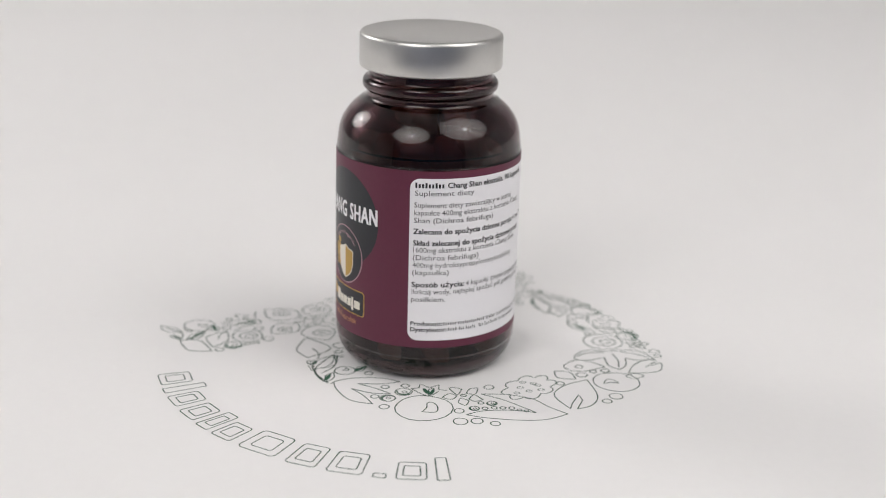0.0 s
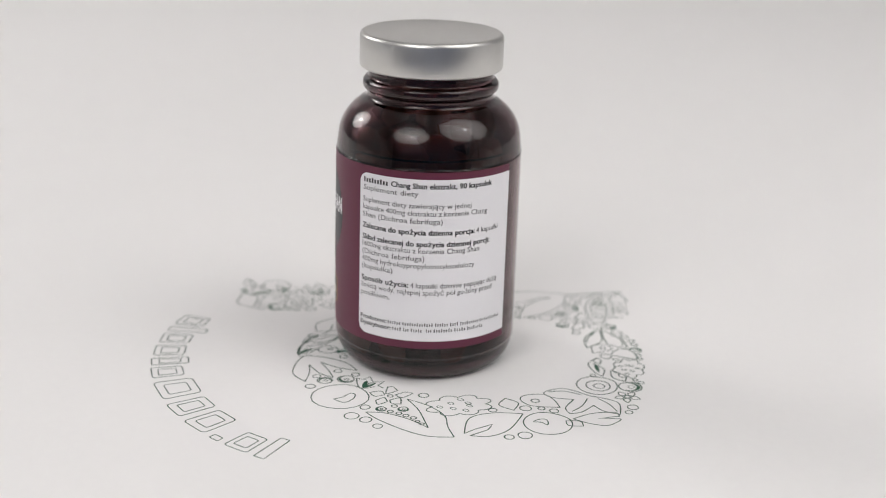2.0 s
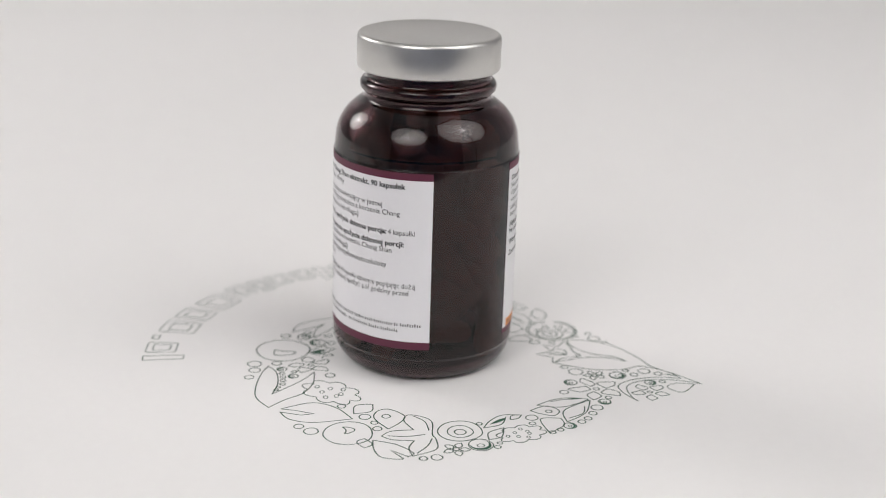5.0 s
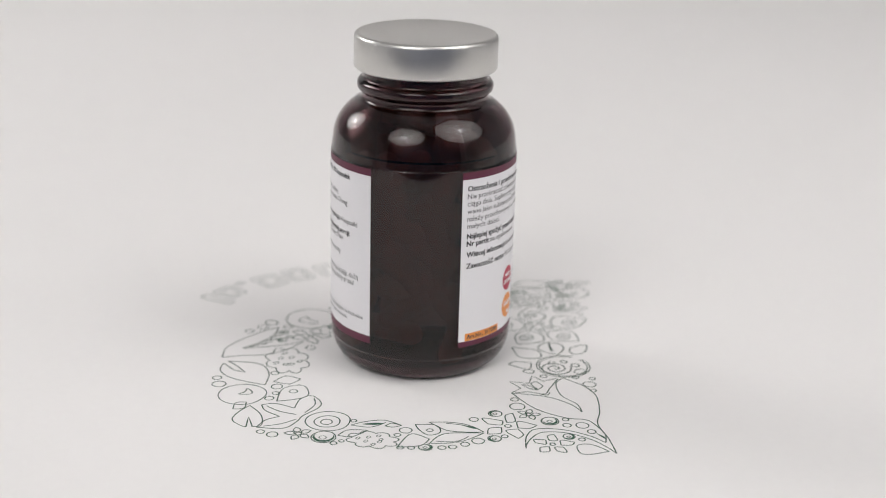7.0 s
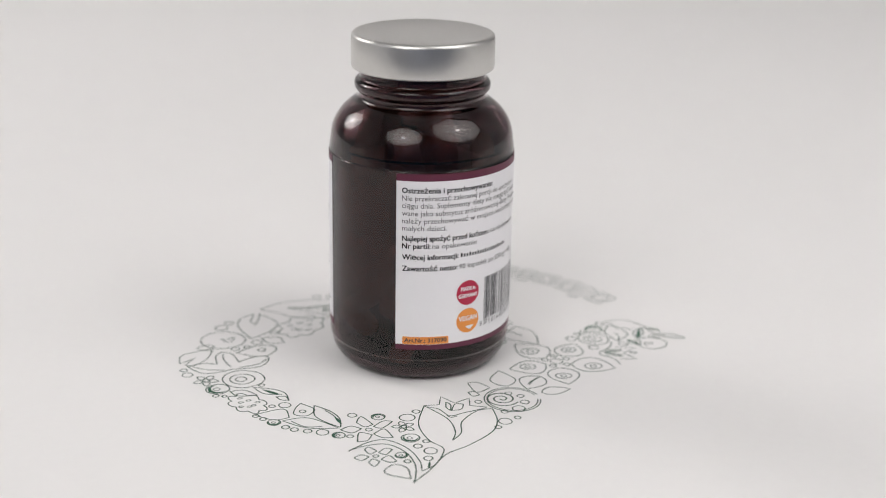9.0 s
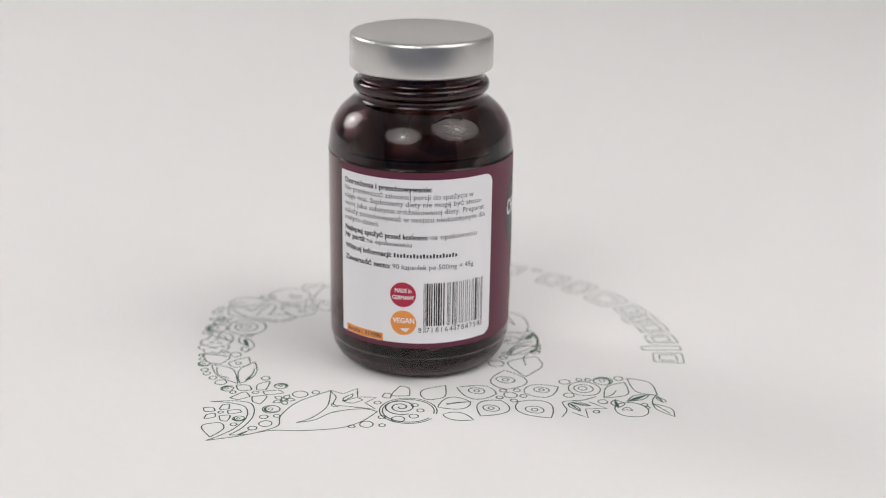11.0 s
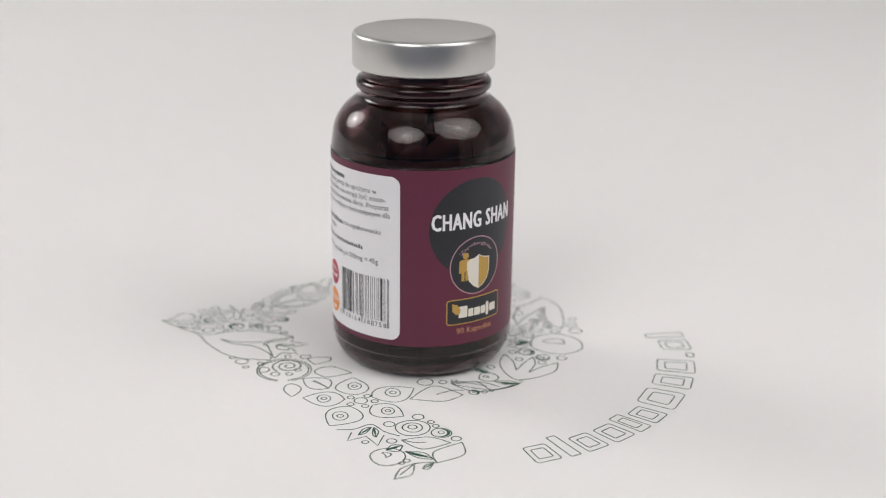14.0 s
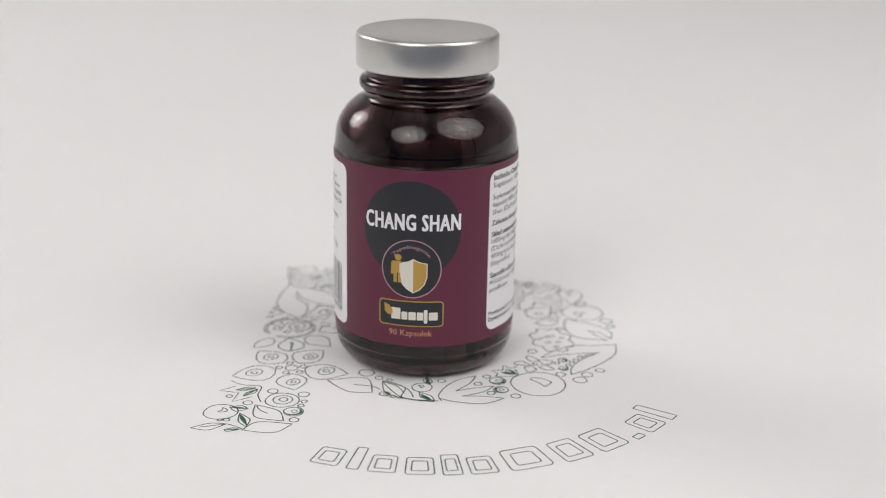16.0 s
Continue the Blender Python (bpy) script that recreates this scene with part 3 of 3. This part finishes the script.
def disc(az, z, rad, r):
    k = math.degrees(1 / r)
    return patch(az - rad * k, az + rad * k, z - rad, z + rad, r, (rad, rad), under=0.04)


def hoop(az, z, rad, width, r):
    bm = bmesh.new()
    k = math.degrees(1 / r)
    rings = [[bm.verts.new(around(az + q * math.cos(a) * k, z + q * math.sin(a), r)) for a in (2 * math.pi * i / 64 for i in range(64))] for q in (rad - width / 2, rad + width / 2)]
    for i in range(64):
        bm.faces.new((rings[0][i], rings[1][i], rings[1][(i + 1) % 64], rings[0][(i + 1) % 64]))
    return bm


def shape(az, z, pts, r):
    """A small flat outline (mm, round its own middle) bent onto the bottle."""
    bm = bmesh.new()
    k = math.degrees(1 / r)
    bm.faces.new([bm.verts.new(around(az + x * k, z + y, r + 0.08)) for x, y in pts])
    bmesh.ops.triangulate(bm, faces=bm.faces)
    return bm


def text_mesh(text, bold, r, az, z, cap_mm, wide=None, arch=None):
    """Lettering as a mesh bent round the bottle, its baseline's start at az, z; wide: degrees that it fills."""
    cu = bpy.data.curves.new("lettering", "FONT")
    cu.body, cu.resolution_u = text, 2
    cu.space_character = 1.1 if cap_mm > 3 else 1.0
    ob = bpy.data.objects.new("lettering", cu)
    me = ob.to_mesh()
    co = np.empty(len(me.vertices) * 3)
    me.vertices.foreach_get("co", co)
    co = co.reshape(-1, 3)
    polys = [tuple(p.vertices) for p in me.polygons]
    ob.to_mesh_clear()
    bpy.data.objects.remove(ob)
    bpy.data.curves.remove(cu)
    bm = bmesh.new()
    if not len(co):
        return bm
    s = cap_mm / 0.70
    co = co - [co[:, 0].min(), 0, 0]
    sx = s
    if wide:
        sx = wide * r * radians(1) / co[:, 0].max()
    k = math.degrees(1 / r)
    fat = cap_mm * 0.038
    shifts = ((-fat, -fat * 0.5), (fat, -fat * 0.5), (-fat, fat * 0.5), (fat, fat * 0.5)) if bold else ((0, 0),)
    for n, (du, dv) in enumerate(shifts):
        vs = []
        for x, y, _ in co:
            u, v = x * sx + du, y * s + dv
            if arch:
                a = math.pi / 2 + (co[:, 0].max() * sx / 2 - u) / arch
                u, v = (arch + v) * math.cos(a), (arch + v) * math.sin(a)
            vs.append(bm.verts.new(around(az + u * k, z + v, r + 0.004 * n)))
        for p in polys:
            if len(set(p)) > 2:
                try:
                    bm.faces.new([vs[i] for i in p])
                except ValueError:
                    pass
    return bm


LABEL_R, PANEL_R, PRINT_R, TOP_R = 30.42, 30.47, 30.52, 30.57
label = part("label", patch(58.0, 361.6, 12.8, 71.6, LABEL_R), PURPLE, bottle, "plum paper label wrapped round the glass", smooth=False)


def panel(az0, az1, corners, low=14.6):
    return part("text_panel", patch(az0, az1, low, 69.3, PANEL_R, corners, under=0.05), WHITE, label, "white text panel")


def words(text, az, z, cap_mm, wide=None, bold=False, material=BLACK, r=PRINT_R, arch=None):
    part("text_line", text_mesh(text, bold, r, az, z, cap_mm, wide, arch), material, label)


def bar(az0, az1, z, high=1.2, material=GREY, r=PRINT_R):
    """A word that cannot be given: a row of short plain bars."""
    n = max(1, round((az1 - az0) / (1.5 if high < 1.3 else 2.0)))
    step = (az1 - az0) / n
    bm = bmesh.new()
    for k in range(n):
        a, b = az0 + k * step, az0 + (k + (0.46 if high < 1.3 else 0.6)) * step
        top = z + high * (1.0 if k % 3 == 0 else 0.76)
        bm.faces.new([bm.verts.new(around(q, w, r)) for q, w in ((a, z), (b, z), (b, top), (a, top))])
    part("text_bar", bm, material, label)


def info_panel():
    panel(-100.3, 1.6, (3.2, 0), 15.4)
    bar(-97.2, -79.5, 66.3, 1.7, BLACK)
    words("Chang Shan ekstrakt, 90 kapsułek", -78.0, 66.34, 1.75, 63.0, True)
    words("Suplement diety", -97.4, 63.79, 1.7, 36.0, material=GREY)
    words("Suplement diety zawierający w jednej", -97.6, 59.95, 1.7, 68.4, material=GREY)
    words("kapsułce 400mg ekstraktu z korzenia Chang", -97.6, 57.49, 1.7, 79.8, material=GREY)
    words("Shan (Dichroa febrifuga)", -97.7, 54.94, 1.7, 51.0, material=GREY)
    words("Zalecana do spożycia dzienna porcja:", -97.8, 51.3, 1.75, 71.6, True)
    words("4 kapsułki", -25.2, 51.3, 1.7, 16.6, material=GREY)
    words("Skład zalecanej do spożycia dziennej porcji:", -97.8, 47.47, 1.75, 82.6, True)
    words("1600mg ekstraktu z korzenia Chang Shan", -97.8, 45.2, 1.7, 75.2, material=GREY)
    words("(Dichroa febrifuga)", -97.9, 42.65, 1.7, 41.0, material=GREY)
    words("400mg hydroksypropylometylocelulozy", -98.0, 40.19, 1.7, 72.2, material=GREY)
    words("(kapsułka)", -98.1, 37.73, 1.7, 22.0, material=GREY)
    words("Sposób użycia:", -98.2, 33.6, 1.75, 32.0, True)
    words("4 kapsułki dziennie popijając dużą", -65.0, 33.6, 1.7, 57.3, material=GREY)
    words("ilością wody, najlepiej spożyć pół godziny przed", -98.3, 31.24, 1.7, 86.6, material=GREY)
    words("posiłkiem.", -98.4, 28.68, 1.7, 20.6, material=GREY)
    words("Producent:", -98.5, 20.52, 1.4, 19.0, True)
    for a, b in ((-78.6, -70.0), (-69.2, -50.2), (-49.4, -41.0), (-40.2, -34.5), (-33.7, -20.8), (-20.0, -17.2), (-16.4, -3.2)):
        bar(a, b, 20.57, 1.15)
    words("Dystrybutor:", -98.5, 18.46, 1.4, 21.8, True)
    for a, b in ((-75.6, -69.4), (-68.6, -64.8), (-64.0, -56.8), (-54.8, -51.0), (-50.2, -38.2), (-37.4, -29.6), (-28.8, -17.4)):
        bar(a, b, 18.51, 1.15)


def warning_panel():
    panel(58.0, 161.4, (0, 3.2))
    words("Ostrzeżenia i przechowywanie:", 61.4, 65.5, 1.75, 58.6, True)
    words("Nie przekraczać zalecanej porcji do spożycia w", 61.4, 63.0, 1.7, 85.0, material=GREY)
    words("ciągu dnia. Suplementy diety nie mogą być stoso-", 61.4, 60.6, 1.7, 91.0, material=GREY)
    words("wane jako substytut zróżnicowanej diety. Preparat", 61.5, 58.1, 1.7, 93.0, material=GREY)
    words("należy przechowywać w miejscu niedostępnym dla", 61.5, 55.6, 1.7, 93.8, material=GREY)
    words("małych dzieci.", 61.6, 53.2, 1.7, 26.5, material=GREY)
    words("Najlepiej spożyć przed końcem:", 61.7, 49.8, 1.75, 56.0, True)
    words("na opakowaniu", 119.4, 49.9, 1.7, 29.6, material=GREY)
    words("Nr partii:", 61.7, 47.3, 1.75, 16.8, True)
    words("na opakowaniu", 79.6, 47.3, 1.7, 28.6, material=GREY)
    words("Więcej informacji:", 61.8, 43.6, 1.75, 34.0, True)
    bar(97.4, 136.6, 43.7, 1.4, GREY)
    words("Zawartość netto:", 61.9, 39.8, 1.75, 33.4, True)
    words("90 kapsułek po 500mg = 45g", 96.6, 39.8, 1.7, 50.6, material=GREY)
    part("seal", disc(103.1, 31.2, 4.2, PRINT_R), RED, label, "crimson round seal")
    words("MADE in", 98.2, 32.0, 1.35, 10.0, True, WHITE, TOP_R)
    words("GERMANY", 96.6, 29.6, 1.35, 13.2, True, WHITE, TOP_R)
    part("seal", disc(103.4, 21.6, 4.2, PRINT_R), ORANGE, label, "orange round seal")
    words("VEGAN", 97.0, 21.6, 1.7, 13.0, True, WHITE, TOP_R)
    part("leaf_mark", shape(104.4, 19.4, [(-1.6, 0.3), (-0.5, -0.7), (0.6, -0.8), (1.6, 0.5), (0.4, 0.3), (-0.4, 0.2)], TOP_R), WHITE, label)
    part("orange_strip", patch(62.3, 90.5, 14.7, 17.3, PRINT_R, under=0.0), ORANGE, label, "orange article number strip")
    words("Art.Nr.: 317090", 63.6, 15.4, 1.4, 25.6, True, GREY, TOP_R)
    digits = "8718164788758"
    left = ("0001101", "0011001", "0010011", "0111101", "0100011", "0110001", "0101111", "0111011", "0110111", "0001011")
    flip = str.maketrans("01", "10")
    right = [c.translate(flip) for c in left]
    odd = "LGLGGL"
    bits = "101" + "".join(left[int(d)] if p == "L" else right[int(d)][::-1] for d, p in zip(digits[1:7], odd)) + "01010" + "".join(right[int(d)] for d in digits[7:]) + "101"
    module, k = 39.0 / len(bits), 0
    while k < len(bits):
        run = len(list(itertools.takewhile(lambda b: b == bits[k], bits[k:])))
        if bits[k] == "1":
            guard = k < 3 or k > 91 or 45 <= k < 50
            part("barcode_bar", patch(115.6 + k * module, 115.6 + (k + run - 0.12) * module, 18.4 if guard else 20.6, 35.2, PRINT_R, under=0.0), BLACK, label)
        k += run
    words("8", 112.4, 18.4, 1.7, None, False, BLACK)
    for k, ch in enumerate("718164"):
        words(ch, 117.2 + 2.87 * k + (0.6 if ch == "1" else 0.0), 18.4, 1.7, None, False, BLACK)
    for k, ch in enumerate("788758"):
        words(ch, 136.5 + 2.87 * k, 18.4, 1.7, None, False, BLACK)


def front_print():
    a0 = -150.3
    part("dark_disc", disc(a0 - 0.5, 51.9, 16.2, PANEL_R), BLACK, label, "large black disc")
    words("CHANG SHAN", -179.6, 52.1, 5.3, 58.6, True, WHITE, TOP_R)
    part("badge", disc(a0, 39.2, 9.6, PRINT_R), BLACK, label, "round black badge")
    part("badge_rim", hoop(a0, 39.2, 9.6, 0.36, TOP_R), ROSE, label)
    words("Zapobieganie", a0, 39.2, 1.15, 25.0, False, ROSE, TOP_R, arch=6.9)
    half = [(0, 5.4), (1.6, 4.5), (4.2, 4.0), (4.2, -0.4), (3.4, -2.8), (1.8, -4.5), (0, -5.5)]
    rim = [(x * 1.07, y * 1.06) for x, y in half]
    part("shield_rim", shape(a0 + 1.4, 37.0, [(-x, y) for x, y in rim] + rim[-2:0:-1], PRINT_R + 0.01), CREAM, label)
    part("shield_half", shape(a0 + 1.4, 37.0, [(-x, y) for x, y in half], TOP_R), CREAM, label)
    part("shield_half", shape(a0 + 1.4, 37.0, half[::-1], TOP_R), GOLD, label)
    part("gold_disc", disc(a0 - 7.9, 42.9, 1.1, TOP_R), GOLD, label)
    part("gold_block", shape(a0 - 8.6, 39.2, [(-1.9, 2.0), (-1.4, 2.5), (1.4, 2.5), (1.7, 2.1), (1.7, -1.2), (-1.3, -1.2), (-1.3, -2.0), (-2.0, -2.0)], PRINT_R + 0.02), GOLD, label)
    for x in (-0.72, 0.72):
        part("gold_block", shape(a0 - 8.3 + x / 0.532, 36.2, [(-0.55, 1.7), (0.55, 1.7), (0.55, -1.7), (-0.55, -1.7)], PRINT_R + 0.02), GOLD, label)
    part("name_plate", patch(a0 - 20.0, a0 + 20.0, 19.7, 28.4, PANEL_R, (1.2, 1.2), under=0.05), GOLD, label, "dark name plate with gold rim")
    part("name_field", patch(a0 - 19.3, a0 + 19.3, 20.05, 28.05, PRINT_R, (1.0, 1.0), under=0.05), BLACK, label)
    for a, b, z0, z1 in ((-12.0, -6.2, 22.0, 25.9), (-5.6, -1.9, 22.0, 24.7), (-1.3, 3.2, 22.0, 24.7), (3.8, 7.6, 22.0, 24.7), (8.0, 10.2, 21.0, 25.6), (11.0, 16.4, 22.0, 24.7)):
        part("letter_bar", patch(a0 + a, a0 + b, z0, z1, TOP_R, (0.3, 0.3), under=0.0), CREAM, label)
    part("leaf_mark", shape(a0 - 13.6, 25.3, [(-1.5, 1.9), (0.3, 1.2), (1.4, -0.4), (1.2, -1.8), (-0.2, -2.0), (-1.4, -0.8)], TOP_R), GOLD, label)
    words("90 Kapsułek", a0 - 13.4, 16.5, 2.0, 26.6, False, COPPER, PRINT_R)


info_panel()
warning_panel()
front_print()


def capsules():
    """Loose capsules filling the bottle to the shoulder."""
    rnd = random.Random(11)
    prof = [(0, -10.8), (1.5, -10.4), (2.8, -9.3), (3.55, -7.5), (3.65, -6), (3.65, 0.8), (3.85, 0.9), (3.85, 6), (3.7, 7.6), (2.9, 9.4), (1.6, 10.5), (0, 10.9)]
    bm = lathe(prof, 16)
    first = None
    for layer in range(9):
        for k in range(10):
            a = 2 * math.pi * (k + rnd.random() * 0.5) / (8 if k < 8 else 2)
            z = 16 + layer * 6.8 + rnd.uniform(-2.5, 2.5)
            lean = rnd.choice((0.25, 0.6, 1.2, 1.5, -0.4, -0.9))
            rad = math.sqrt(23.6 ** 2 - (7.4 * math.sin(lean)) ** 2) if k < 8 else 9.0
            if z > 64:
                rad *= 0.85
            m = Matrix.Translation((rad * MM * math.cos(a), rad * MM * math.sin(a), z * MM)) @ Euler((lean, 0, a + rnd.uniform(-0.1, 0.1))).to_matrix().to_4x4()
            if first is None:
                first = part("capsule", bm, CAPSULE, bottle, "brown capsule inside the bottle", smooth=True)
                ob = first
            else:
                ob = new("capsule", first.data)
                ob.parent = bottle
                tagged(ob, "brown capsule inside the bottle")
            ob.matrix_basis = m


capsules()


# ---- the turning ----
def motions():
    stand = pose(0.0009, -0.0001, 0.0001, -0.47, 0.31, -0.4)
    walk(sheet, [(t, pose(0, 0, 0, 0, 0, a)) for t, a in TURN])
    walk(bottle, [(t, pose(0, 0, 0, 0, 0, a) @ stand) for t, a in TURN])


motions()
